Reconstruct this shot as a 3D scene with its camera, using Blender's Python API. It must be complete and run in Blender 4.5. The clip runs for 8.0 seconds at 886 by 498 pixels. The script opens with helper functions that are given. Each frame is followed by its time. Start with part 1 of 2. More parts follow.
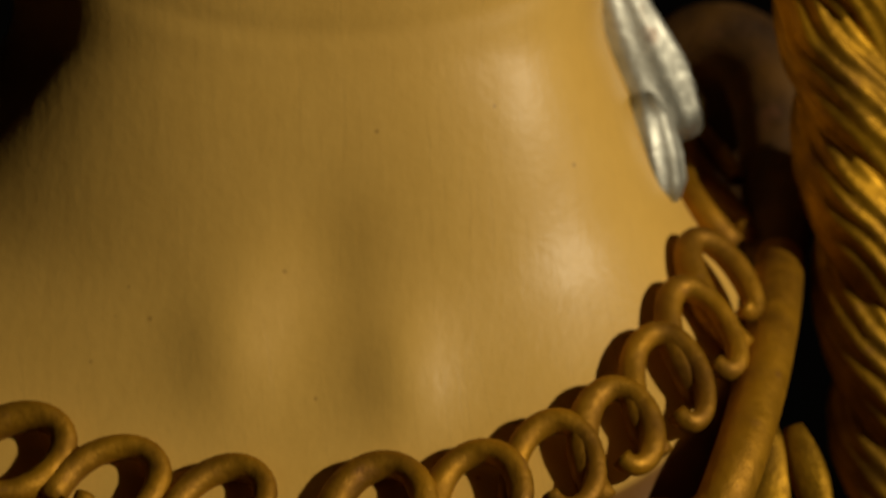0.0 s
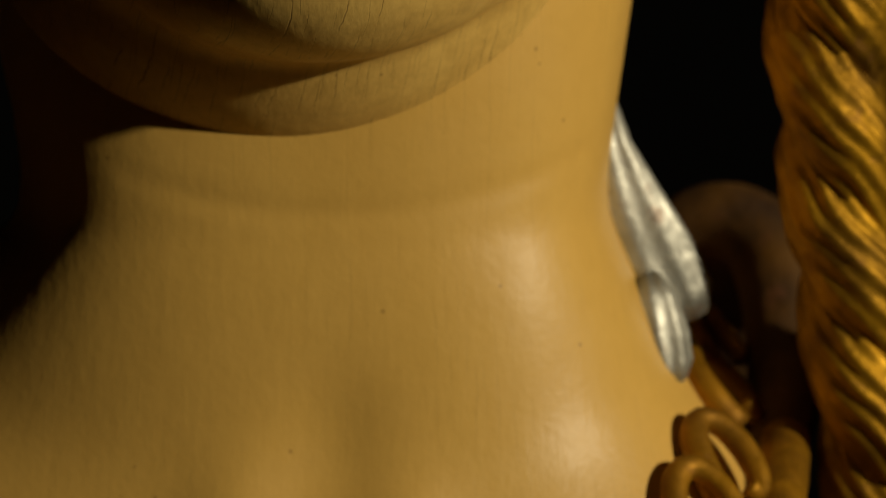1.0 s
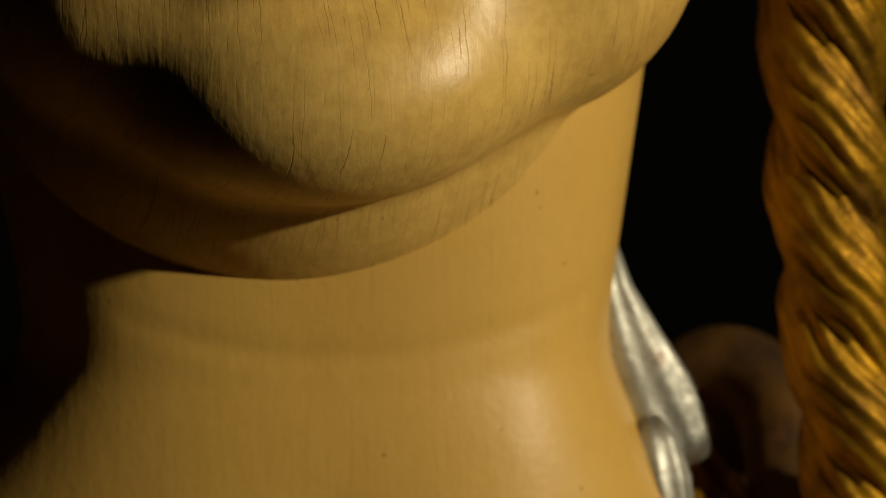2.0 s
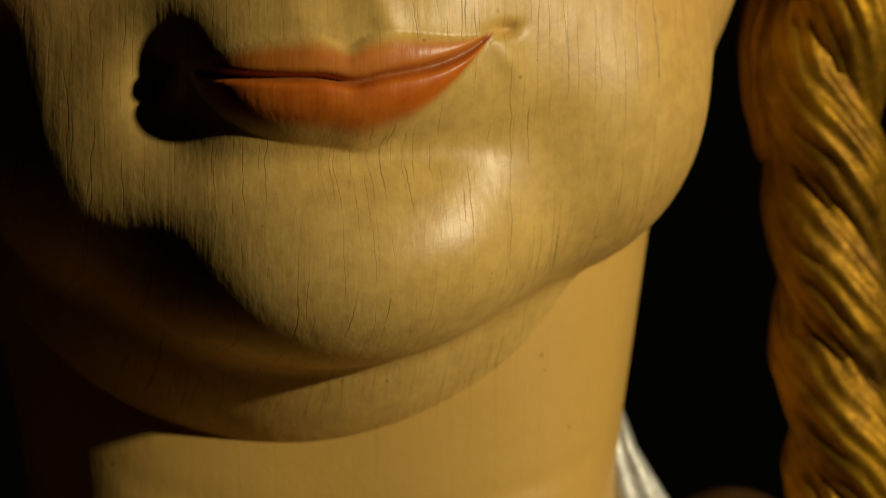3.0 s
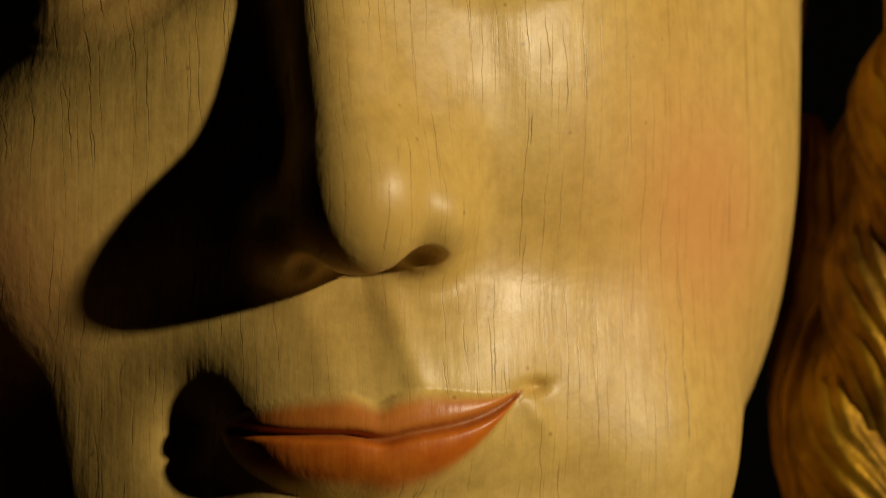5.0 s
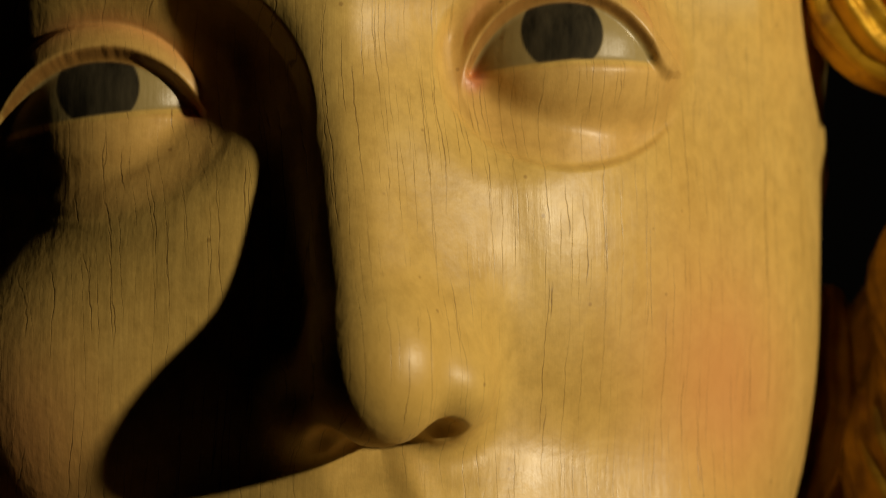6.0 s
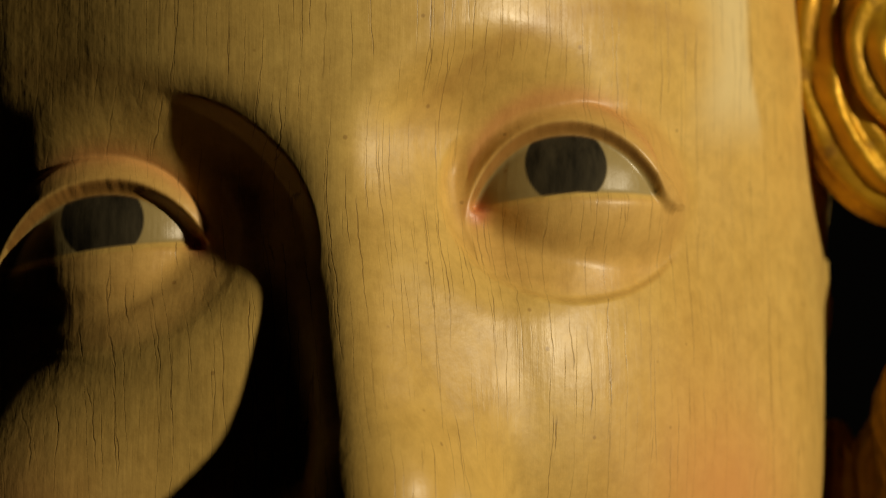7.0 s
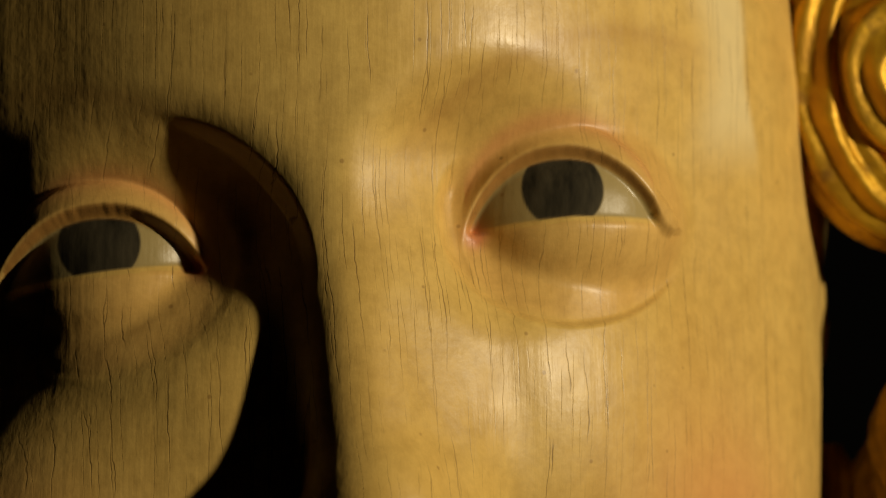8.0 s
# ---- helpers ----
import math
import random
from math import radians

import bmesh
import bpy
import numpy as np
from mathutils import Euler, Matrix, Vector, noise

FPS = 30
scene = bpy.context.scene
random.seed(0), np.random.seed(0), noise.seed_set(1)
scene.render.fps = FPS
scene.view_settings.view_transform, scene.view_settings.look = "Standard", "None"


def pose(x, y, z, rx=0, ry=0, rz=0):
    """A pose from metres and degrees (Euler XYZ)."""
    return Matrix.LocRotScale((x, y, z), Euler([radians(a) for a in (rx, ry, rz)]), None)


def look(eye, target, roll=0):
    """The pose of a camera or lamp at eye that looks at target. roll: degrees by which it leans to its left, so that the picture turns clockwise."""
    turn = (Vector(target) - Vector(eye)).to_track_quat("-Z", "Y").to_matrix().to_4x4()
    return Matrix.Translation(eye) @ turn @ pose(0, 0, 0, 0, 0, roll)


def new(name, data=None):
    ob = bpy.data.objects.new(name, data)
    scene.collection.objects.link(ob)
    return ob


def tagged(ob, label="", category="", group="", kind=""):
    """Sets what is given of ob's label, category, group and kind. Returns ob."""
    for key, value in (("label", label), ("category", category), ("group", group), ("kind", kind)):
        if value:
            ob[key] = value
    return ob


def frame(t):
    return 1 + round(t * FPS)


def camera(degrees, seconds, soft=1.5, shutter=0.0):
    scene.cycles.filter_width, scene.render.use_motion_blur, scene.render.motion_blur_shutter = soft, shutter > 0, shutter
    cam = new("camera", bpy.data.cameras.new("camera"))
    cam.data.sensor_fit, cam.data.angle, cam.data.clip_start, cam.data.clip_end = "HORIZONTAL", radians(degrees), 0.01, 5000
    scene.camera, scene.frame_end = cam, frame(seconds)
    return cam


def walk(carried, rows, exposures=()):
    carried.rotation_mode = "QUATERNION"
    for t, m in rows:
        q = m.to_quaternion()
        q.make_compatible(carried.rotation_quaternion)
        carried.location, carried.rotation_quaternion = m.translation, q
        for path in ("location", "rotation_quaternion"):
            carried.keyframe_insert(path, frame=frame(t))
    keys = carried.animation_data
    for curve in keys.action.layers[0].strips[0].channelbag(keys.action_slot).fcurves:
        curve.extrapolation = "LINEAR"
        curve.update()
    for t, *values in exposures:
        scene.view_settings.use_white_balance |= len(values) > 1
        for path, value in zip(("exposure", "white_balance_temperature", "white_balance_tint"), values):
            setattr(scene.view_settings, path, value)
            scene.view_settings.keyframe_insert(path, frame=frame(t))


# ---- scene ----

# ---------------- camera: a long lens on a tripod head, tilting up ----------------
LENS = 13.0
cam = camera(LENS, 8.0, soft=1.1, shutter=0.3)
cam.data.dof.use_dof, cam.data.dof.focus_distance, cam.data.dof.aperture_fstop = True, 0.515, 21
EYE_Z, DIST = 1.45, 0.52
# seconds, degrees of turn to the left, degrees of upward tilt, degrees of roll
ROWS = [
    (0.0, -0.40, -11.07, 0.0), (0.5, -0.35, -9.78, 0.0), (1.0, -0.31, -8.42, 0.0), (1.2, -0.305, -7.93, 0.0),
    (2.3, -0.29, -5.70, 0.0), (2.5, -0.283, -5.25, 0.0),
    (3.0, -0.225, -3.91, 0.0), (3.5, -0.175, -2.66, 0.0), (4.0, -0.083, -1.17, 0.0), (4.5, 0.0, 0.0, 0.0),
    (5.0, 0.216, 1.35, 0.0), (5.2, 0.308, 1.90, 0.0), (6.5, 0.558, 4.96, 0.0), (7.0, 0.575, 5.84, 0.0),
    (7.5, 0.55, 6.17, 0.0), (8.0, 0.525, 6.19, 0.0),
]
walk(cam, [(t, pose(0, -DIST, EYE_Z, 90 + tilt, roll, turn)) for t, turn, tilt, roll in ROWS])

# ---------------- light: one warm gallery spot, dark room ----------------
world = bpy.data.worlds.new("world")
world.use_nodes = True
world.node_tree.nodes["Background"].inputs[0].default_value = (0.02, 0.015, 0.01, 1)
world.node_tree.nodes["Background"].inputs[1].default_value = 0.1
scene.world = world


def area_lamp(name, eye, target, size, watts, colour):
    lamp = bpy.data.lights.new(name, "AREA")
    lamp.shape, lamp.size, lamp.energy, lamp.color = "DISK", size, watts, colour
    ob = new(name, lamp)
    ob.matrix_world = look(eye, target)
    return ob


KEY_AT = Vector((0.625, -0.38, EYE_Z + 0.188))
area_lamp("gallery_spot", KEY_AT, (-0.01, 0, EYE_Z), 0.027, 4.75, (1.0, 0.86, 0.60))

# ---------------- materials ----------------


class Nodes:
    """A small wrapper to write node materials shortly."""

    def __init__(self, name):
        self.mat = bpy.data.materials.new(name)
        self.mat.use_nodes = True
        self.tree = self.mat.node_tree
        self.bsdf = self.tree.nodes["Principled BSDF"]

    def add(self, kind, props=(), **inputs):
        n = self.tree.nodes.new(kind)
        for key, value in dict(props).items():
            if key == "operation":
                n.operation = value
            elif key == "use_clamp":
                n.use_clamp = value
            elif key == "data_type":
                n.data_type = value
            elif key == "blend_type":
                n.blend_type = value
            elif key == "attribute_name":
                n.attribute_name = value
            elif key == "voronoi_dimensions":
                n.voronoi_dimensions = value
            elif key == "feature":
                n.feature = value
        for key, value in inputs.items():
            self.put(n, key.replace("_", " "), value)
        return n

    def put(self, n, key, value):
        sock = n.inputs[int(key) if key.isdigit() else key]
        if isinstance(value, bpy.types.NodeSocket):
            self.tree.links.new(value, sock)
        else:
            sock.default_value = value

    def math(self, op, a, b=0.0, clamp=False):
        n = self.add("ShaderNodeMath", {"operation": op, "use_clamp": clamp})
        self.put(n, "0", a)
        self.put(n, "1", b)
        return n.outputs[0]

    def ramp(self, fac, stops):
        n = self.add("ShaderNodeValToRGB", Fac=fac)
        els = n.color_ramp.elements
        while len(els) < len(stops):
            els.new(0.5)
        for e, (p, c) in zip(els, stops):
            e.position, e.color = p, (*c, 1) if len(c) == 3 else c
        return n.outputs[0]

    def mix(self, fac, a, b, blend="MIX"):
        n = self.add("ShaderNodeMix", {"data_type": "RGBA", "blend_type": blend})
        self.put(n, "0", fac)
        self.put(n, "6", a)
        self.put(n, "7", b)
        return n.outputs[2]

    def coords(self, scale=(1, 1, 1)):
        c = self.add("ShaderNodeTexCoord").outputs["Object"]
        return self.add("ShaderNodeMapping", Vector=c, Scale=scale).outputs[0]

    def noise(self, vec, scale, detail=4.0, rough=0.55):
        return self.add("ShaderNodeTexNoise", Vector=vec, Scale=scale, Detail=detail, Roughness=rough).outputs["Fac"]

    def bump(self, height, strength, dist, normal=None):
        n = self.add("ShaderNodeBump", Height=height, Strength=strength, Distance=dist)
        if normal is not None:
            self.put(n, "Normal", normal)
        return n.outputs[0]


def attr(n, name):
    return n.add("ShaderNodeAttribute", {"attribute_name": name}).outputs["Fac"]


def flesh_paint():
    n = Nodes("flesh_paint")
    c = n.coords()
    broad = n.noise(n.coords((1, 1, 0.5)), 38, 5)
    fine = n.noise(n.coords((1, 0.6, 0.07)), 520, 6)
    base = n.ramp(broad, [(0.28, (0.66, 0.41, 0.100)), (0.7, (0.79, 0.54, 0.150))])
    base = n.mix(n.math("MULTIPLY", fine, 0.13), base, (0.62, 0.39, 0.10, 1))
    mottle = n.ramp(n.noise(c, 330, 8, 0.7), [(0.35, (0.76, 0.73, 0.68)), (0.6, (1, 1, 1))])
    base = n.mix(0.7, base, mottle, "MULTIPLY")
    base = n.mix(attr(n, "throat"), base, (0.66, 0.40, 0.085, 1))
    base = n.mix(attr(n, "blush"), base, (0.74, 0.31, 0.10, 1))
    base = n.mix(attr(n, "brow"), base, (0.40, 0.20, 0.05, 1))
    lip = n.ramp(n.noise(c, 260, 4), [(0.3, (0.54, 0.115, 0.008)), (0.7, (0.68, 0.19, 0.015))])
    base = n.mix(attr(n, "lip"), base, lip)
    base = n.mix(attr(n, "patch"), base, (0.84, 0.70, 0.38, 1))
    base = n.mix(attr(n, "white"), base, (0.37, 0.275, 0.105, 1))
    base = n.mix(attr(n, "pink"), base, (0.64, 0.24, 0.09, 1))
    iris = n.ramp(n.noise(n.coords((1, 1, 0.25)), 420, 3), [(0.32, (0.018, 0.015, 0.009)), (0.68, (0.062, 0.050, 0.028))])
    base = n.mix(attr(n, "iris"), base, iris)
    base = n.mix(attr(n, "rim"), base, (0.30, 0.135, 0.03, 1))
    base = n.mix(attr(n, "line"), base, (0.12, 0.055, 0.02, 1))
    spot = n.add("ShaderNodeTexVoronoi", Vector=c, Scale=150.0)
    specks = n.ramp(spot.outputs["Distance"], [(0.035, (1, 1, 1)), (0.06, (0, 0, 0))])
    base = n.mix(n.math("MULTIPLY", specks, 0.5), base, (0.25, 0.12, 0.03, 1))
    base = n.mix(attr(n, "garment"), base, (0.16, 0.07, 0.01, 1))
    # upright age cracks in the paint, along the grain of the wood
    axes = n.add("ShaderNodeSeparateXYZ", Vector=c)
    across = n.math("ADD", axes.outputs[0], n.math("MULTIPLY", axes.outputs[1], 0.3))
    crack = 0.0
    for scale, off, width, sway in ((290.0, 0.0, 0.034, 0.0034), (410.0, 3.7, 0.036, 0.0026), (560.0, 7.3, 0.030, 0.0018)):
        m1 = n.add("ShaderNodeMapping", Vector=c, Scale=(1, 1, 0.45), Location=(off, off, 0))
        bend = n.math("MULTIPLY", n.noise(m1.outputs[0], 130, 4, 0.6), sway)
        w = n.math("MULTIPLY", n.math("ADD", across, bend), scale)
        v = n.add("ShaderNodeTexVoronoi", {"voronoi_dimensions": "1D", "feature": "DISTANCE_TO_EDGE"}, W=n.math("ADD", w, off + 40), Scale=1.0)
        line = n.ramp(v.outputs["Distance"], [(0.0, (1, 1, 1)), (width, (0, 0, 0))])
        m2 = n.add("ShaderNodeMapping", Vector=c, Scale=(1, 0.3, 0.22), Location=(off, 0, off))
        keep = n.ramp(n.noise(m2.outputs[0], 290, 2), [(0.50, (0, 0, 0)), (0.60, (1, 1, 1))])
        patchy = n.ramp(n.noise(c, 70, 2), [(0.35, (0.25,) * 3), (0.6, (1, 1, 1))])
        crack = n.math("MAXIMUM", crack, n.math("MULTIPLY", n.math("MULTIPLY", line, keep), patchy))
    crack = n.math("MULTIPLY", crack, attr(n, "cracked"))
    base = n.mix(n.math("MULTIPLY", crack, 0.95), base, (0.20, 0.11, 0.03, 1))
    n.put(n.bsdf, "Base Color", base)
    rough = n.ramp(n.noise(c, 90, 5), [(0.3, (0.31,) * 3), (0.75, (0.52,) * 3)])
    rough = n.mix(n.math("MULTIPLY", attr(n, "throat"), 0.45), rough, (0.52, 0.52, 0.52, 1))
    rough = n.mix(attr(n, "iris"), rough, (0.7, 0.7, 0.7, 1))
    n.put(n.bsdf, "Roughness", rough)
    n.put(n.bsdf, "Specular IOR Level", n.math("SUBTRACT", 0.40, n.math("MULTIPLY", attr(n, "iris"), 0.34)))
    b = n.bump(n.math("MULTIPLY", fine, n.math("SUBTRACT", 1.0, n.math("MULTIPLY", attr(n, "throat"), 0.8))), 0.23, 0.0004)
    b = n.bump(n.noise(c, 700, 4), 0.12, 0.0004, b)
    b = n.bump(broad, 0.2, 0.002, b)
    b = n.bump(n.math("SUBTRACT", 1.0, crack), 0.25, 0.0001, b)
    n.put(n.bsdf, "Normal", b)
    return n.mat


def gilding(name, dark, light, rough=0.34, metal=0.75):
    n = Nodes(name)
    c = n.coords()
    broad = n.noise(c, 90, 6)
    fine = n.noise(c, 500, 5)
    col = n.ramp(broad, [(0.32, dark), (0.62, light)])
    wear = n.ramp(n.noise(c, 210, 6), [(0.60, (0, 0, 0)), (0.70, (1, 1, 1))])
    col = n.mix(n.math("MULTIPLY", wear, 0.5), col, (0.16, 0.06, 0.02, 1))
    n.put(n.bsdf, "Base Color", col)
    n.put(n.bsdf, "Metallic", metal)
    n.put(n.bsdf, "Roughness", n.ramp(fine, [(0.3, (rough,) * 3), (0.8, (rough + 0.25,) * 3)]))
    b = n.bump(fine, 0.3, 0.0005)
    n.put(n.bsdf, "Normal", n.bump(broad, 0.4, 0.002, b))
    return n.mat


def plain(name, dark, light, scale=6.0, rough=0.8):
    n = Nodes(name)
    f = n.noise(n.coords(), scale, 6)
    n.put(n.bsdf, "Base Color", n.ramp(f, [(0.3, dark), (0.7, light)]))
    n.put(n.bsdf, "Roughness", rough)
    n.put(n.bsdf, "Normal", n.bump(f, 0.2, 0.01))
    return n.mat


FLESH = flesh_paint()
GOLD = gilding("worn_gilding", (0.12, 0.056, 0.001), (0.38, 0.200, 0.004), 0.46, 0.75)
# lit copy of the gilding for the coil: stronger light put into the colour
LIT_GOLD = gilding("lit_gilding", (0.38, 0.18, 0.008), (0.78, 0.44, 0.020), 0.36, 0.5)
BROWN_GOLD = gilding("brown_gilding", (0.17, 0.074, 0.002), (0.40, 0.195, 0.004), 0.50, 0.6)
# worn brown for the hood, darkened to stand in for the plait's shadow
SHADED_WOOD = gilding("shaded_brown_wood", (0.035, 0.014, 0.002), (0.12, 0.052, 0.004), 0.6, 0.2)
SILVER = gilding("silver_leaf", (0.24, 0.24, 0.21), (0.54, 0.54, 0.48), 0.42, 0.6)
BLACK = plain("black_wall_paint", (0.002, 0.002, 0.002), (0.004, 0.0035, 0.003))
DARK_FLOOR = plain("dark_floor", (0.004, 0.004, 0.003), (0.009, 0.008, 0.007))


def part(name, bm, material, parent=None, label=""):
    me = bpy.data.meshes.new(name)
    bm.to_mesh(me)
    bm.free()
    me.materials.append(material)
    me.shade_smooth()
    ob = new(name, me)
    ob.parent = parent
    if label:
        ob["label"] = label
    return ob


def thing(name, label, category, group=""):
    return tagged(new(name), label, category, group)


# ---------------- the dark room ----------------


def slab(name, lo, hi, material, category):
    bm = bmesh.new()
    bmesh.ops.create_cube(bm, size=1)
    for v in bm.verts:
        v.co = Vector([lo[i] + (v.co[i] + 0.5) * (hi[i] - lo[i]) for i in range(3)])
    ob = part(name, bm, material)
    ob.data.shade_flat()
    return tagged(ob, "", category, "", "structure")


slab("floor", (-2.5, -2.5, -0.1), (2.5, 2.5, 0), DARK_FLOOR, "floor")
slab("ceiling", (-2.5, -2.5, 3.0), (2.5, 2.5, 3.1), BLACK, "ceiling")
slab("wall_north", (-2.6, 2.5, 0), (2.6, 2.6, 3.0), BLACK, "wall")
slab("wall_south", (-2.6, -2.6, 0), (2.6, -2.5, 3.0), BLACK, "wall")
slab("wall_east", (2.5, -2.5, 0), (2.6, 2.5, 3.0), BLACK, "wall")
slab("wall_west", (-2.6, -2.5, 0), (-2.5, 2.5, 3.0), BLACK, "wall")

# ---------------- the bust: one carved mesh, worked out in millimetres ----------------
MM = 0.001


def smin(a, b, k):
    h = np.clip(0.5 + 0.5 * (b - a) / k, 0, 1)
    return b + (a - b) * h - k * h * (1 - h)


def smax(a, b, k):
    return -smin(-a, -b, k)


def ball(p, c, r):
    """Signed distance, nearly, to an ellipsoid."""
    q = [(p[i] - c[i]) / r[i] for i in range(3)]
    k0 = np.sqrt(q[0] ** 2 + q[1] ** 2 + q[2] ** 2) + 1e-6
    k1 = np.sqrt(sum((q[i] / r[i]) ** 2 for i in range(3))) + 1e-6
    return k0 * (k0 - 1) / k1


def rod(p, a, b, ra, rb):
    """Signed distance, nearly, to a tapered round rod."""
    a, b = np.array(a, float), np.array(b, float)
    d = b - a
    h = np.clip(sum((p[i] - a[i]) * d[i] for i in range(3)) / d.dot(d), 0, 1)
    return np.sqrt(sum((p[i] - a[i] - h * d[i]) ** 2 for i in range(3))) - (ra + (rb - ra) * h)


def step(x, a, b):
    t = np.clip((x - a) / (b - a), 0, 1)
    return t * t * (3 - 2 * t)


EYE_X = 31.2


def eye_upper(x):
    """Edge of the upper lid; her left eye (x > 0) is opened a little wider."""
    wide, ax = x > 0, np.abs(x)
    u = 1 - np.abs((ax - np.where(wide, 31.0, 32.5)) / np.where(wide, 13.5, 14.0)) ** 2.1
    high = np.where(wide, 10.9, 9.9)
    return np.where(u > 0, -4.9 + high * np.clip(u, 0, 1) ** 0.75, -4.9 + 8 * u) + 0.03 * np.clip(31 - ax, 0, 14)


def eye_lower(x):
    ax = np.abs(x)
    return np.where(x > 0, -4.6 - 0.09 * np.clip(ax - 32, 0, 14), -5.2 + 0.4 * np.clip(1 - ((ax - 31) / 13.4) ** 2, 0, 1))


def past(u, soft):
    """Grows like u where u is above zero, with a soft start."""
    return 0.5 * (u + np.sqrt(u * u + soft * soft))


def head_field(p):
    x, y, z = np.abs(p[0]), p[1], p[2]
    # the temple is fuller on her left side
    x = x - 3.4 * step(p[0], 46, 70) * step(z, -58, -8)
    # her right side turns away faster, most of all beside the eye
    y = y - 0.105 * past(-p[0] - 15 + 27 * step(z, -34, 0), 8) * step(z, -84, -50) - 0.30 * past(-p[0] - 45, 5) * np.exp(-((z + 5) / 11) ** 2)
    y = y - 0.10 * past(-p[0] - 20, 6) * np.exp(-((z + 6) / 15) ** 2) + 0.25 * past(-p[0] - 36, 6) * step(z, 8, 20)
    q = (x, y, z)
    signed = np.where(p[0] > 0, x, -x)
    d = ball(q, (0, 95, 24), (83, 105, 98))
    d = smin(d, ball(q, (0, 57, -36), (71, 57.5, 75)), 14)
    side = step(p[0], -14, 14)
    d = smin(d, ball(q, (19 - 4.5 * side, 24, -28), (27, 25, 26)), 20)
    d = smin(d, ball(q, (20 + 6 * side, 27 + 0.3 * side, -81), (24 + 2 * side, 22, 24 + side)), 15)
    d = smin(d, np.where(p[0] < 0, ball(q, (40, 22.1, -40), (24, 23, 22)), 99.0), 12)
    d = smin(d, np.where(p[0] < 0, ball(q, (32, 30.8, -76), (18, 21, 22)), 99.0), 10)
    d = smin(d, ball(q, (0, 16.5, -70), (27, 23, 22)), 13)
    d = smin(d, ball((p[0], y, z), (-2.0, 14, -98.8), (26, 20, 15)), 12)
    # ears, mostly hidden by the hair
    d = smin(d, ball(q, (71.5, 62, -16), (3.0, 6, 9)), 2)
    # soft fold under the chin
    d = smin(d, ball((p[0], y, z), (-4.5, 57.5, -93.3), (47, 48, 41)), 2.5)
    # sockets, lids and eyeballs
    d = smax(d, -ball(q, (30 - 3.5 * side, -9, 0), (21 + 2.5 * side, 12, 15)), 7)
    d = smin(d, ball(q, (EYE_X, 16.5, -2.5), (18.5, 18.3, 16)), 1.6)
    # rim of the upper lid
    rim = eye_upper(signed) + 2.1 - z
    lid = ball(q, (EYE_X, 16.5, -2.5), (19.6, 19.4, 17.1)) - 0.5 * (p[0] < 0) + 0.9 * np.clip((np.abs(rim) - 1.3) / 1.1, 0, 3) ** 2
    d = smin(d, np.where(z > -6, lid, 5.0), 0.8)
    gap = np.maximum(z - eye_upper(signed), eye_lower(signed) - z) * 0.6 - 0.95 * np.minimum(ball(q, (EYE_X, 16.5, -2.5), (18.5, 18.3, 16)), 0)
    d = np.maximum(d, -np.maximum(gap, y - 14))
    d = np.minimum(d, ball(q, (EYE_X, 16.5, -2.5), (17.6, 17.4, 15.1)))
    # nose
    bridge = rod(q, (0, 1.2, 8), (0, -10.0, -36), 6.6, 8.0)
    d = smin(d, bridge, 5)
    d = smin(d, np.where(p[0] > 0, rod(q, (6.5, 5.0, 6), (8.5, -3.3, -36), 7, 8), 99.0), 7)
    n = ball(q, (0, -12.5, -43.2), (9.4, 9.5, 9.6))
    n = smin(n, ball(q, (9.4, -2.0 - 4.4 * side, -45.6), (6.1, 10.0, 6.6)), 3.5)
    n = smax(n, -ball(q, (7.6, -10.5, -53.2), (3.4, 5.0, 3.8)), 1.2)
    d = smin(d, n, 5.5)
    return d


def at(c, way, t):
    return [c[i] + way[i] * t for i in range(3)]


def trace(field, c, way, far):
    """Distance from the points c along the ways to the field's outermost surface."""
    t = np.full(way[0].shape, far, float)
    for _ in range(34):
        t = t - 0.75 * field(at(c, way, t))
    for _ in range(14):
        d = field(at(c, way, t))
        t = t - 0.75 * d
        left = np.abs(d) > 0.01
        if left.sum() < left.size // 3:
            break
    o, w, u = [a[left] for a in c], [a[left] for a in way], t[left]
    for _ in range(160):
        u = u - 0.6 * field(at(o, w, u))
    t[left] = u
    return t


def first_hit(field, c, way, t, part_of, reach, pace):
    """Walks inwards in small paces to the first surface, where the lids cut deep."""
    o, w, u = [a[part_of] for a in c], [a[part_of] for a in way], t[part_of] + 1.5
    done = np.zeros(u.shape, bool)
    for _ in range(int(reach / pace)):
        done |= field(at(o, w, u)) <= 0
        u = np.where(done, u, u - pace)
    lo, hi = u, u + pace
    for _ in range(7):
        mid = (lo + hi) / 2
        inside = field(at(o, w, mid)) <= 0
        lo, hi = np.where(inside, mid, lo), np.where(inside, hi, mid)
    t[part_of] = lo


def mouth_line(x):
    hers = step(x, -4, 4)
    return (1 - hers) * (-73.6 + 2.2 * (np.abs(x) / 18) ** 1.5) + hers * (-74.1 + 4.1 * (np.abs(x) / 20.5) ** 3.5) - 0.7 * np.exp(-(x / 2.8) ** 2)


def grid_faces(rows, cols, wrap, start=0):
    i, j = np.meshgrid(np.arange(rows - 1), np.arange(cols if wrap else cols - 1), indexing="ij")
    k = (j + 1) % cols
    return (start + np.stack([i * cols + j, i * cols + k, (i + 1) * cols + k, (i + 1) * cols + j], -1)).reshape(-1, 4)


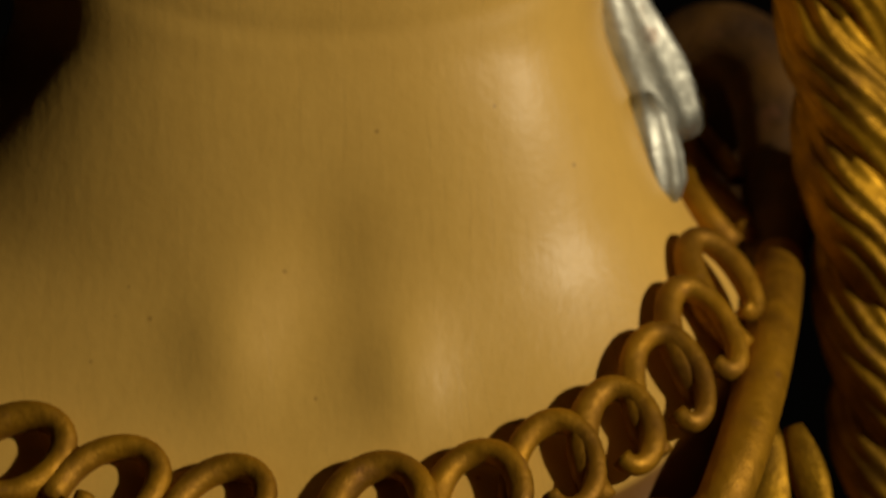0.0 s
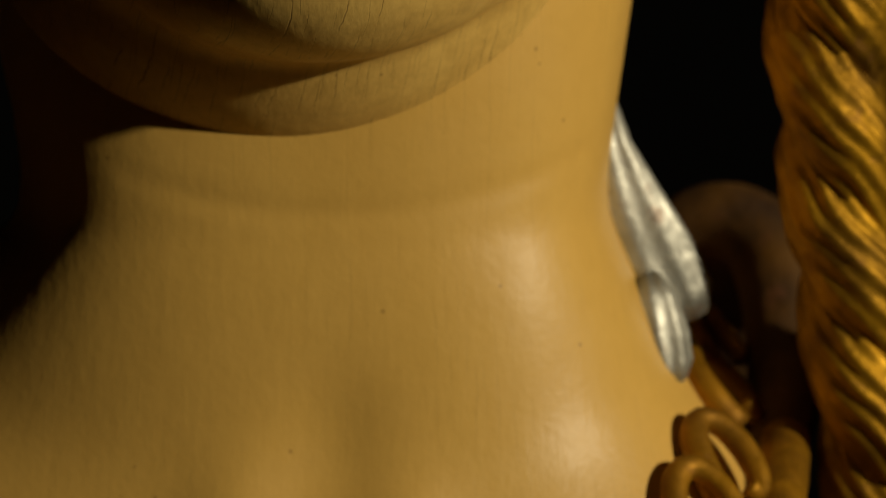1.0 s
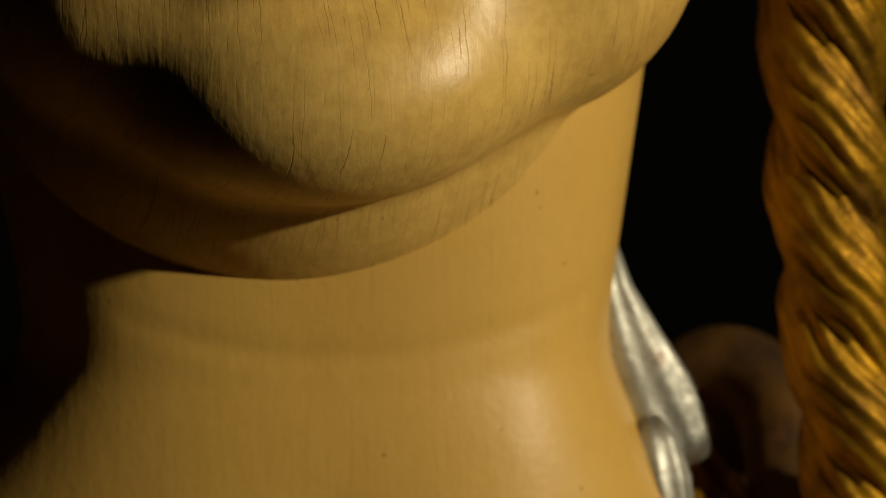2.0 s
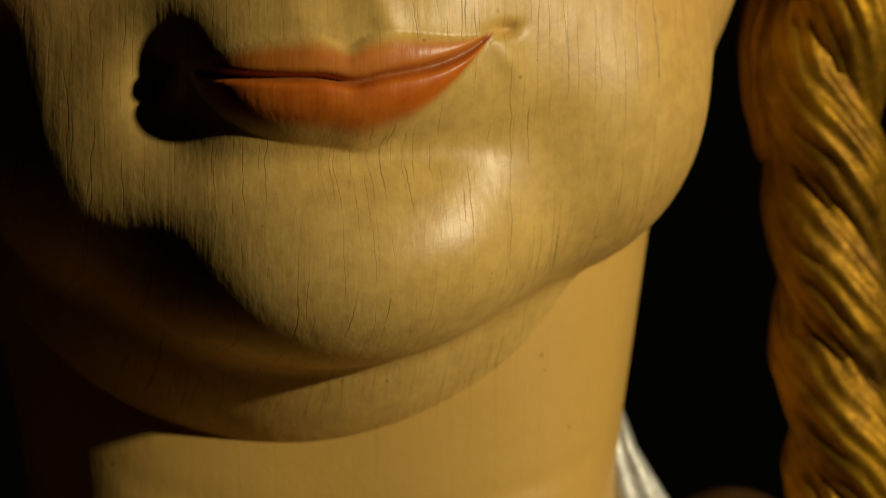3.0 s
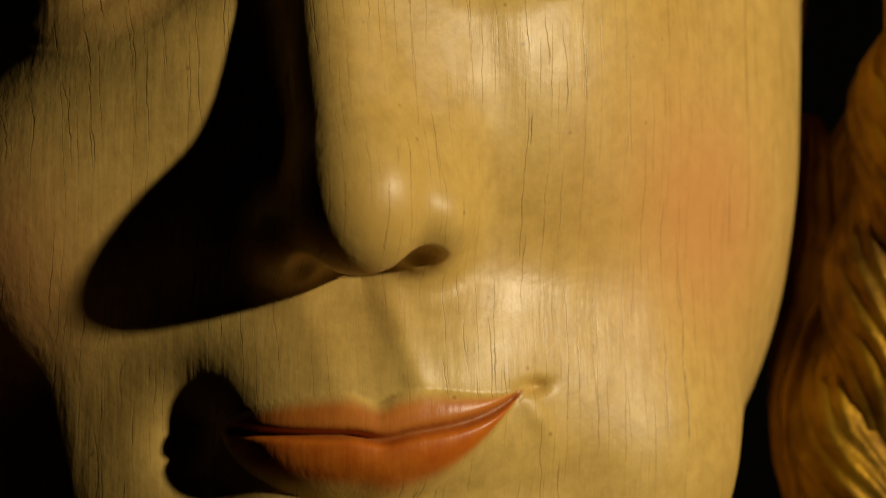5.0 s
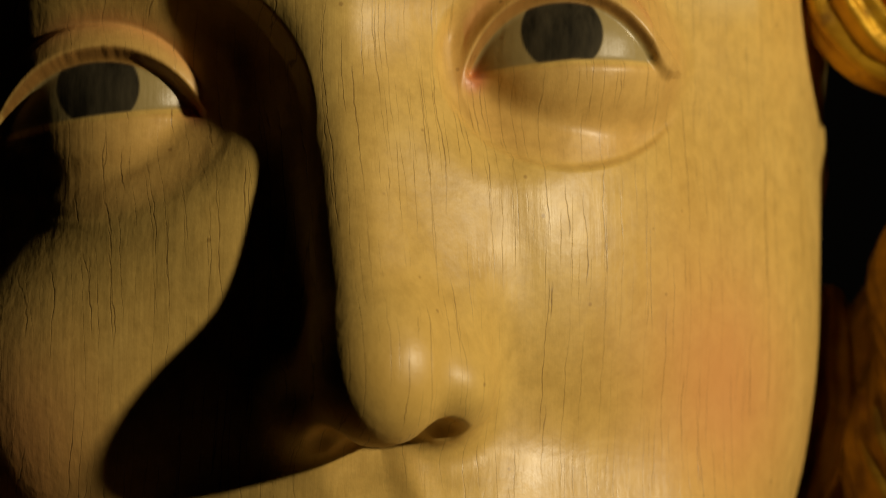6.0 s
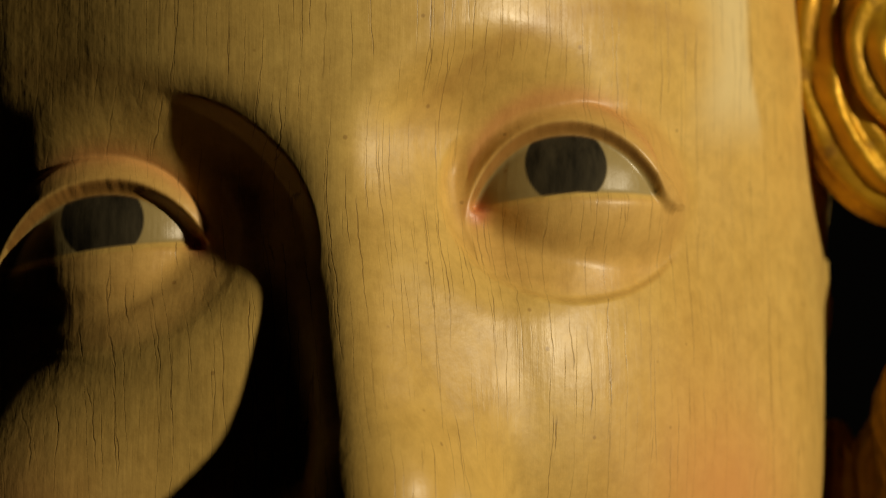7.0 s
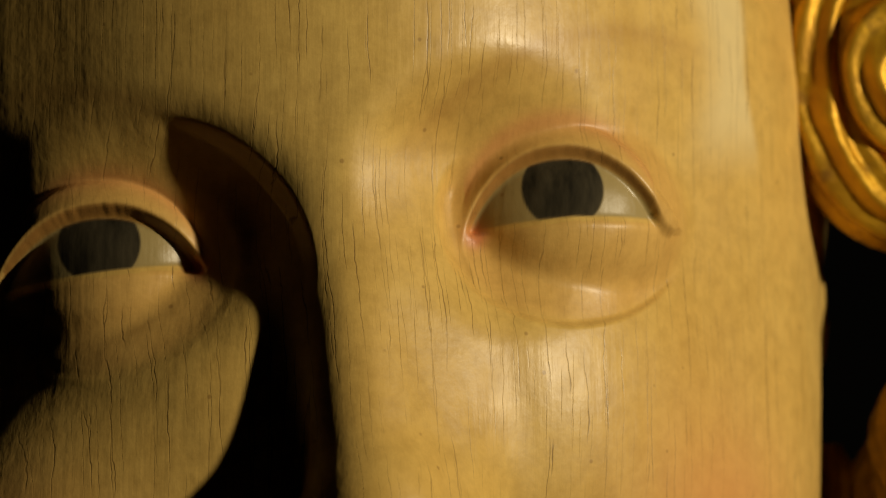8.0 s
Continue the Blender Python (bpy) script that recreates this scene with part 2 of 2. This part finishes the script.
def head_shell():
    az = np.radians(np.concatenate([np.linspace(-100, -44, 140)[:-1], np.linspace(-44, 44, 700), np.linspace(44, 100, 140)[1:], np.linspace(100, 260, 60)[1:-1]]))
    el = np.radians(np.concatenate([np.linspace(-89, -52, 90)[:-1], np.linspace(-52, 42, 660), np.linspace(42, 89, 40)[1:]]))
    A, E = np.meshgrid(az, el)
    way = [np.sin(A) * np.cos(E), -np.cos(A) * np.cos(E), np.sin(E)]
    c = [50 * way[0], np.full(A.shape, 55.0), -25 + 50 * way[2]]
    t = trace(head_field, c, way, 150)
    x, y, z = at(c, way, t)
    lids = (np.abs(np.abs(x) - 31) < 17) & (np.abs(z) < 10) & (y < 25)
    first_hit(head_field, c, way, t, lids, 9.0, 0.08)
    x, y, z = at(c, way, t)
    # soften the cut edges of the lids
    near = step(-np.abs(np.minimum(eye_upper(x) - z, z - eye_lower(x)) - 0.5), -2.2, -1.2) * (y < 25) * (np.abs(np.abs(x) - 31) < 17)
    for _ in range(6):
        for a in (x, y, z):
            mean = (a[:-2, 1:-1] + a[2:, 1:-1] + a[1:-1, :-2] + a[1:-1, 2:]) / 4
            a[1:-1, 1:-1] += 0.6 * near[1:-1, 1:-1] * (mean - a[1:-1, 1:-1])
    ahead = step(-y, -40, -20)
    # lips
    zm = mouth_line(x)
    w = np.clip(1 - (np.abs(x) / 20.5) ** 2.4, 0, 1)
    hers = step(x, -5, 5)
    up = np.clip((z - zm) / (4.4 * w ** (0.8 + 0.7 * hers) + 0.3 - 0.7 * np.exp(-(x / 2.2) ** 2)), 0, 1.6)
    down = np.clip((zm - z) / (6.8 * w ** (0.5 + 1.4 * hers) + 0.3), 0, 1.6)
    above = step(z - zm, -0.7, 0.7)
    body = above * (1.8 * np.clip(1 - (up * 1.0 - 0.25) ** 2, 0, 1) ** 0.7) + (1 - above) * 2.8 * np.clip(1 - (down * 1.2 - 0.6) ** 2, 0, 1)
    dy = -body * w ** 0.7 * ahead
    dy += 1.5 * np.exp(-((z - zm) / 0.6) ** 2) * step(w, 0.0, 0.25) * ahead
    # groove above the lips, dimples at the corners, hollow under the lower lip
    lip_window = step(z, -71.5, -67) * step(-z, 51, 57) * ahead
    ridge = 2.9 - 0.22 * (z + 54)
    dy -= 0.55 * np.exp(-((x - ridge) / np.where(x > ridge, 2.0, 2.2)) ** 2) * lip_window
    dy += 0.35 * np.exp(-((x - ridge + 6.0) / 3.6) ** 2) * lip_window
    dy -= 0.15 * np.exp(-((x - ridge + 11) / 2.2) ** 2) * lip_window
    dy += np.where(x > 0, 1.5, 0.6) * np.exp(-((np.abs(x) - 21.9) / 2.0) ** 2 - ((z + 70.0) / 0.9) ** 2) * ahead
    dy += np.where(x < 0, 3.5, 0.4) * np.exp(-((np.abs(x) - 24.0) / 5.2) ** 2 - ((z + 72) / 7.5) ** 2) * ahead
    dy += 2.8 * np.exp(-(x / 17) ** 2 - ((z + 84.5) / 3.8) ** 2) * ahead
    # smile folds beside the mouth, edge of the eye's pouch
    dy -= 0.55 * np.exp(-((np.abs(x) - 21.6 + 0.35 * (z + 73)) / 1.7) ** 2 - ((z + 74.0) / 3.2) ** 2) * ahead
    ax = np.abs(x)
    rr = np.sqrt(((ax - 32) / 18.4) ** 2 + ((z + 3) / 15.2) ** 2)
    pouch = step(1 - rr, -0.03, 0.05) * step(rr, 0.35, 0.92) * step(-z, 0.5, 7) * (1 - 0.85 * step(ax, 40, 49))
    pouch = np.maximum(pouch, 1.4 * step(1 - rr, -0.03, 0.05) * step(rr, 0.72, 0.93) * step(-ax, -21, -16) * step(-z, -7, -1))
    dy += np.where(x > 0, 1.2, 0.1) * pouch * ahead
    # full lower lid under her right eye
    tilted = z + 4 + 0.15 * (ax - 34)
    bag = np.sqrt(((ax - 34) / 19) ** 2 + (tilted / 14.5) ** 2)
    dy -= 0.7 * step(1 - bag, -0.04, 0.30) * step(-z, 5.5, 9) * (x < 0) * ahead
    # sharp inner edge of the brow over her right eye, running into the nose
    edge = 1 - np.sqrt(((ax - 33) / 29.5) ** 2 + ((z + 6.3) / 24.6) ** 2)
    dy += (2.6 - 0.9 * step(ax, 8, 16)) * step(edge, 0.0, 0.08) * (1 - step(edge, 0.12, 0.42)) * step(z, -13, 3) * (1 - step(ax, 13, 25)) * (x < 0) * ahead
    # soft hollow between brow and inner corner of her left eye
    dy += 0.35 * np.exp(-((ax - 18) / 7) ** 2 - ((z - 9) / 8) ** 2) * (x > 0) * ahead
    y = y + dy
    masks = {}
    lip = np.where(z > zm, 0.85 * step(-up, -1.25, -0.70), step(-down, -1.18, -0.76)) * step(-np.abs(x), -20.6, -19) * ahead
    masks["lip"] = lip
    masks["throat"] = 0.75 * np.exp(-(x / 15) ** 2 - ((z + 44) / 8) ** 2) * step(-y, 3, 9)
    masks["patch"] = 0.65 * step(ax + 1.5 * np.sin(z * 0.21 + 1) - 0.12 * z, 49, 57) * (1 - step(ax - 0.5 * np.sin(z * 0.3), 62, 63.5)) * step(z, 0, 12) * (x > 0)
    opening = np.minimum(eye_upper(x) - z, z - eye_lower(x))
    eye = step(opening, 1.0, 1.4) * ahead
    ex = np.where(x > 0, x - 31.2, x + 31.8)
    rad = np.sqrt(ex ** 2 + (z - np.where(x > 0, 0.6, 0.3)) ** 2)
    masks["white"] = eye
    masks["iris"] = eye * step(-rad, -5.8, -5.4)
    masks["rim"] = step(-np.abs(opening - 0.35), -1.25, -0.6) * 0.85 * step(z, -4.0, -1.5) * (np.abs(ax - 31) < 14) * ahead
    masks["line"] = 0.6 * np.exp(-((z - zm) / 0.38) ** 2) * step(-np.abs(x), -21, -18) * ahead
    masks["pink"] = np.clip(np.exp(-((ax - 18.8) / 1.6) ** 2 - ((z + 4.4) / 1.7) ** 2) * 1.1 + 0.34 * np.exp(-((z - eye_upper(x) - 4.2) / 1.6) ** 2) * (np.abs(ax - 31) < 13), 0, 1) * ahead
    masks["pink"] = np.clip(masks["pink"] + 0.16 * step(1 - rr, -0.05, 0.15) * (opening < 0.5) * ahead, 0, 1)
    masks["blush"] = 0.72 * np.exp(-((ax - 50) / 13) ** 2 - ((z + 49) / 17) ** 2) * step(-y, -75, -40)
    arch = z - 22.0 + 0.0135 * (ax - 42) ** 2
    masks["brow"] = (0.22 * np.exp(-(arch / 1.2) ** 2) + 0.16 * np.exp(-((arch + 1.5) / 3.5) ** 2)) * step(ax, 6, 16) * (1 - step(ax, 50, 60)) * ahead
    masks["cracked"] = np.clip(1 - lip * 0.8 - eye, 0, 1)
    return x, y, z, masks


def neck_shell():
    """Neck and upper chest: rings lofted downwards, out to the neckline and under the garment."""
    s = np.linspace(0, 1, 260)
    ph = np.radians(np.linspace(-180, 180, 361)[:-1])
    S, P = np.meshgrid(s, ph, indexing="ij")
    key = (0.0, 0.25, 0.50, 0.72, 0.85, 1.0)
    cx = np.interp(S, key, (-20, -17, -14, -13, -13, -13))
    hw = np.interp(S, key, (55, 44.2, 50, 55, 68, 74))
    hd = np.interp(S, key, (42, 40, 42, 46, 61, 74))
    cy = np.interp(S, key, (66, 67, 65, 57, 55, 58))
    z0 = np.interp(S, key, (-22, -78, -98, -108, -124, -330))
    for a in (cx, hw, hd, cy, z0):
        for _ in range(120):
            a[1:-1] = (a[:-2] + 2 * a[1:-1] + a[2:]) / 4
    wide = 1 + np.sin(P) ** 2 * (P < 0) * (0.62 * step(S, 0.16, 0.72) - 0.08)
    # the front is flatter than a round
    x = cx + hw * wide * np.sign(np.sin(P)) * np.abs(np.sin(P)) ** 0.74
    y = cy - hd * np.sign(np.cos(P)) * np.abs(np.cos(P)) ** 0.62
    z = z0 - 28 * step(S, 0.28, 0.72) * step(-S, -1, -0.86) * np.cos(P)
    # hollow of the throat, ends of the collarbones, faint ring folds
    front = np.cos(P) > 0
    dy = 1.1 * np.exp(-((x + 13) / 7) ** 2 - ((z + 108) / 10) ** 2)
    dy -= 1.6 * np.exp(-((x + 27) / 7) ** 2 - ((z + 120) / 9) ** 2) + 2.0 * np.exp(-((x + 2.0) / 6.8) ** 2 - ((z + 123) / 9) ** 2)
    dy += 0.25 * step(x, -50, -30) * np.exp(-((z + 76 - 0.006 * (x + 12) ** 2) / 2.0) ** 2)
    y = y + dy * front * np.clip(1.4 * np.cos(P), 0, 1)
    masks = {"cracked": np.full(x.shape, 0.2), "throat": np.full(x.shape, 0.8), "garment": step(S, 0.775, 0.785)}
    return x, y, z, masks


def turned(x, y, z, yaw, roll, at):
    """The head's own millimetres, turned and leant, then set at a place."""
    pivot = 5
    c, s = math.cos(radians(yaw)), math.sin(radians(yaw))
    x, y = x * c - (y - pivot) * s, x * s + (y - pivot) * c + pivot
    c, s = math.cos(radians(roll)), math.sin(radians(roll))
    x, z = x * c - z * s, x * s + z * c
    return x + at[0], y + at[1], z + at[2]


def carved_bust():
    hx, hy, hz, hm = head_shell()
    rows, cols = hx.shape
    hx, hy, hz = turned(hx, hy, hz, 6.0, 6.6, (-19.8, 0, 60.8))
    nx, ny, nz, nm = neck_shell()
    verts = np.concatenate([np.stack([a.ravel() for a in (hx, hy, hz)], 1), np.stack([a.ravel() for a in (nx, ny, nz)], 1)])
    faces = np.concatenate([grid_faces(rows, cols, True), grid_faces(*nx.shape, True, hx.size)[:, ::-1]])
    me = bpy.data.meshes.new("painted_bust")
    me.from_pydata((verts * MM).tolist(), [], faces.tolist())
    for name in ("lip", "white", "iris", "rim", "line", "pink", "blush", "brow", "patch", "throat", "garment", "cracked"):
        layer = me.attributes.new(name, "FLOAT", "POINT")
        vals = np.concatenate([hm[name].ravel() if name in hm else np.zeros(hx.size), nm[name].ravel() if name in nm else np.zeros(nx.size)])
        layer.data.foreach_set("value", vals.astype(np.float32))
    me.materials.append(FLESH)
    me.shade_smooth()
    me.update()
    ob = new("painted_bust", me)
    ob.location = (0, 0, EYE_Z)
    return tagged(ob, "carved wooden bust with cracked pale flesh paint and red lips", "statue")


carved_bust()


# ---------------- gilded hair and garment ----------------


def tube(path, radii, sides=10, flat=1.0, closed=False):
    """A round bar along a path of points, with its own thickness at each."""
    bm = bmesh.new()
    path = [Vector(p) for p in path]
    n = len(path)
    rings = []
    for i, p in enumerate(path):
        a, b = (path[(i - 1) % n], path[(i + 1) % n]) if closed else (path[max(i - 1, 0)], path[min(i + 1, n - 1)])
        d = (b - a).normalized()
        side = d.cross(Vector((0, 1, 0)))
        side = side.normalized() if side.length > 1e-4 else Vector((1, 0, 0))
        out = side.cross(d).normalized()
        r = radii[i] if isinstance(radii, (list, tuple)) else radii
        rings.append([bm.verts.new(p + (side * math.cos(t) + out * math.sin(t) * flat) * r) for t in [2 * math.pi * k / sides for k in range(sides)]])
    for i in range(n if closed else n - 1):
        a, b = rings[i], rings[(i + 1) % n]
        for k in range(sides):
            bm.faces.new((a[k], a[(k + 1) % sides], b[(k + 1) % sides], b[k]))
    if not closed:
        bm.faces.new(rings[0][::-1])
        bm.faces.new(rings[-1])
    bmesh.ops.recalc_face_normals(bm, faces=bm.faces)
    return bm


def hair_strand(path, radius, ribs, twist, depth=0.07):
    """A lock of carved hair: a bar along a path, grooved lengthwise, the grooves turning slowly round it."""
    bm = bmesh.new()
    path = [Vector(p) for p in path]
    sides, n, rings = 64, len(path), []
    for i, p in enumerate(path):
        d = (path[min(i + 1, n - 1)] - path[max(i - 1, 0)]).normalized()
        side = d.cross(Vector((0, 1, 0))).normalized()
        out = side.cross(d).normalized()
        end = min(1, 0.35 + 6 * min(i, n - 1 - i) / n)
        ring = []
        for k in range(sides):
            t = 2 * math.pi * k / sides
            wave = noise.noise((p.x * 150 + 9 * ribs, p.z * 150 + p.y * 90, 1.3 * math.cos(t)))
            turn = t + twist * i / n / ribs
            grain = noise.noise((4.5 * math.cos(turn), 4.5 * math.sin(turn) + 7 * ribs, p.z * 110))
            r = radius * end * (1 + depth * math.cos(ribs * turn + 1.8 * wave) + 0.05 * wave + 0.05 * grain)
            ring.append(bm.verts.new(p + (side * math.cos(t) + out * math.sin(t)) * r))
        rings.append(ring)
    for a, b in zip(rings, rings[1:]):
        for k in range(sides):
            bm.faces.new((a[k], a[(k + 1) % sides], b[(k + 1) % sides], b[k]))
    bm.faces.new(rings[0][::-1])
    bm.faces.new(rings[-1])
    bmesh.ops.recalc_face_normals(bm, faces=bm.faces)
    return bm


def plait():
    """A hanging rope of gilded hair locks."""
    ob = thing("hair_plait", "long hanging plait of carved hair with worn gilding", "plait")
    ob.location = (0, 0.056, EYE_Z)
    for k in range(2):
        pts = []
        for i in range(240):
            z = 62 - 230 * i / 239
            cx = float(np.interp(z, (-165, -137, -107, -80, -48, -15, 10, 28, 62), (76, 72, 68, 63.5, 60.5, 58.5, 64, 67.5, 71)))
            a = z / 22 * math.pi + k * math.pi
            pts.append((MM * (cx + 2.5 * math.sin(a)), MM * (2.5 * math.cos(a)), MM * z))
        part("strand", hair_strand(pts, 7.3 * MM, 14, -260, 0.05), GOLD, ob)
    return ob


plait()


def hair_coil():
    """The hair wound up over the ear, above the plait."""
    ob = thing("hair_coil", "gilded hair coil wound over the ear", "hair coil")
    ob.location = (0.0645, 0.05, EYE_Z + 0.089)
    for r, thick, lift in ((16.0, 6.2, 0), (6.5, 6.6, -3)):
        pts = []
        for k in range(60):
            a = radians(60 + 330 * k / 59)
            wob = r * (1 + 0.07 * math.sin(2.3 * a + r))
            pts.append((MM * wob * 0.95 * math.cos(a), MM * (lift + 1.5 * k / 59), MM * wob * 1.25 * math.sin(a)))
        part("strand", hair_strand(pts, thick * MM, 8, 14, 0.11), LIT_GOLD, ob)
    return ob


hair_coil()


def side_lock():
    """A lock that joins the plait from behind the cheek."""
    ob = thing("hair_lock", "brown-gold lock of carved hair behind the cheek", "hair")
    ob.location = (0, 0.064, EYE_Z)
    for dx, dy in ((0, 0), (7, -3)):
        pts = [(MM * (dx + float(np.interp(z, (-25, 0, 25, 55), (54, 53, 54, 57))) + 1.5 * math.sin(z / 7)), MM * (dy + 0.2 * z), MM * z) for z in [34 - 65 * i / 79 for i in range(80)]]
        part("strand", hair_strand(pts, 5.4 * MM, 9, 20), BROWN_GOLD, ob)
    return ob


side_lock()


def neckline(ph, out=0.0, drop=0.0):
    """A point of the neckline, by the angle round the neck from its front."""
    wide = 1 + (0.6 * math.sin(ph) ** 2 if ph < 0 else 0)
    sag = max(0.0, math.cos(ph)) ** 4
    across, ahead = (math.copysign(abs(v) ** k, v) for v, k in ((math.sin(ph), 0.74), (math.cos(ph), 0.62)))
    return Vector((-13 + (53 + out) * wide * across, 57 - (45 + out) * ahead - 2.2 * sag, -106 - 28 * math.cos(ph) - drop - 3.6 * sag))


def collar():
    ob = thing("scroll_collar", "gilded neckline border of carved scrolls and a thick roll", "collar")
    ob.location = (0, 0, EYE_Z)
    rnd = random.Random(4)
    for i in range(18):
        ph = radians(-108 + i * 12.4 + rnd.uniform(-0.8, 0.8))
        turn, big, thick = rnd.uniform(-14, 14), rnd.uniform(0.93, 1.08), rnd.uniform(0.9, 1.12)
        c = neckline(ph, 5.5, 4.2)
        along = (neckline(ph + 0.02) - neckline(ph - 0.02)).normalized()
        down = (neckline(ph, 5, 5) - neckline(ph)).normalized()
        proud = down.cross(along).normalized()
        pts, rad = [], []
        for k in range(34):
            t = k / 33
            a = radians(205 + turn - 350 * t)
            r = big * (9.0 - 5.6 * t ** 1.1)
            pts.append((c + along * (r * (0.86 * math.cos(a) + 0.18 * math.sin(a))) - down * (r * 1.12 * math.sin(a)) + proud * (0.8 + 2.6 * t + 0.3 * math.sin(9 * t + i))) * MM)
            rad.append(thick * (2.3 - 0.75 * t + 0.12 * math.sin(14 * t + 2 * i)) * MM)
        part("scroll", tube(pts, rad, 12, 0.8), BROWN_GOLD, ob)
    # the roll runs round the front, then stands up beside the neck
    pts = [neckline(radians(a), 14, 11) for a in range(-170, 36, 5)]
    pts += [Vector(p) for p in ((41, 2, -142), (45, 8, -134), (49.5, 24, -126.5), (53, 42, -119.5), (55, 58, -115))]
    hood = [Vector(p) for p in ((53, 55, -119), (55, 65, -113), (57, 76, -107), (57.5, 86, -98), (56, 94, -91), (51, 98, -87), (44, 100, -87), (38, 100, -91))]
    for _ in range(2):
        pts, hood = ([c[0]] + [q for a, b in zip(c, c[1:]) for q in (a * 0.75 + b * 0.25, a * 0.25 + b * 0.75)] + [c[-1]] for c in (pts, hood))
    part("roll", tube([p * MM for p in pts], [3.9 * MM] * len(pts), 16), BROWN_GOLD, ob, "thick rounded gilded roll")
    part("hood_edge", tube([p * MM for p in hood], [(3.8 + 3.2 * math.sin(math.pi * i / len(hood))) * MM for i in range(len(hood))], 16), SHADED_WOOD, ob, "dull brown edge of the standing hood, darkened for shade")
    # worn lining inside the standing part, shade painted into its brown
    bm = bmesh.new()
    rings = []
    for r in range(7):
        f = r / 6
        rings.append([bm.verts.new(Vector((47 + 10 * f * math.cos(a), 101 - 5 * f * f, -104 + 15 * f * math.sin(a))) * MM) for a in [2 * math.pi * k / 32 for k in range(32)]])
    for a, b in zip(rings, rings[1:]):
        for k in range(32):
            bm.faces.new((a[k], b[k], b[(k + 1) % 32], a[(k + 1) % 32]))
    part("lining", bm, SHADED_WOOD, ob, "brown worn lining, darkened for shade")
    # carved leaf under the roll
    for dx, lean, size in ((-4, -0.2, 0.9), (1, 0.0, 0.8), (5, 0.2, 0.6)):
        pts, rad = [], []
        for k in range(14):
            t = k / 13
            pts.append(Vector((49 + dx + lean * 22 * t, 22 - 10 * t, -132 - 24 * t * size)) * MM)
            rad.append(MM * size * (0.8 + 4.0 * math.sin(math.pi * min(1, 0.1 + 0.9 * t)) ** 0.8))
        part("leaf", tube(pts, rad, 12, 0.45), GOLD, ob, "bright gilded leaf")
    return ob


collar()


def silver_fold(name, path, widths, lean, label):
    """A bent, silvered strip of carved cloth: a thick sheet with a hollow face and blunt ends."""
    bm = bmesh.new()
    path = [Vector(p) for p in path]
    rings, across = [], Vector(lean).normalized()
    for i, (p, w) in enumerate(zip(path, widths)):
        d = (path[min(i + 1, len(path) - 1)] - path[max(i - 1, 0)]).normalized()
        side = (across - d * across.dot(d)).normalized()
        out = side.cross(d).normalized()
        front = [p + side * (w * u) + out * (0.9 * u * u + 0.25 * math.sin(7 * u + 0.8 * i)) for u in [k / 6 - 1 for k in range(13)]]
        back = [q - out * 1.6 for q in reversed(front)]
        rings.append([bm.verts.new(q * MM) for q in front + back])
    n = len(rings[0])
    for a, b in zip(rings, rings[1:]):
        for k in range(n):
            bm.faces.new((a[k], a[(k + 1) % n], b[(k + 1) % n], b[k]))
    bm.faces.new(rings[0][::-1])
    bm.faces.new(rings[-1])
    bmesh.ops.recalc_face_normals(bm, faces=bm.faces)
    bmesh.ops.bevel(bm, geom=[e for e in bm.edges if len(e.link_faces) == 2 and e.calc_face_angle() > 0.9], offset=0.5 * MM, segments=2, affect="EDGES")
    ob = part(name, bm, SILVER)
    ob.location = (0, 0, EYE_Z)
    return tagged(ob, label, "ornament")


silver_fold("silver_ribbon", [(27, 60, -62), (28.5, 60, -70), (31.5, 60, -78), (35.5, 60, -86), (39.5, 60, -93), (41, 60, -96.5)], [1.5, 3.0, 4.6, 5.4, 5.0, 2.6], (0.92, 0.2, 0.38), "flat silvered ribbon fold behind the neck")
silver_fold("silver_knot", [(33.5, 55, -89), (35, 53.5, -93), (36.4, 52.5, -98), (37.4, 52, -102), (37.8, 52, -105)], [1.8, 3.4, 3.9, 3.3, 1.6], (0.9, 0.3, 0.2), "small bright silvered knot beside the neck")

# ---------------- plinth ----------------
slab("plinth", (-0.16, -0.08, 0), (0.14, 0.22, EYE_Z - 0.325), BLACK, "plinth")
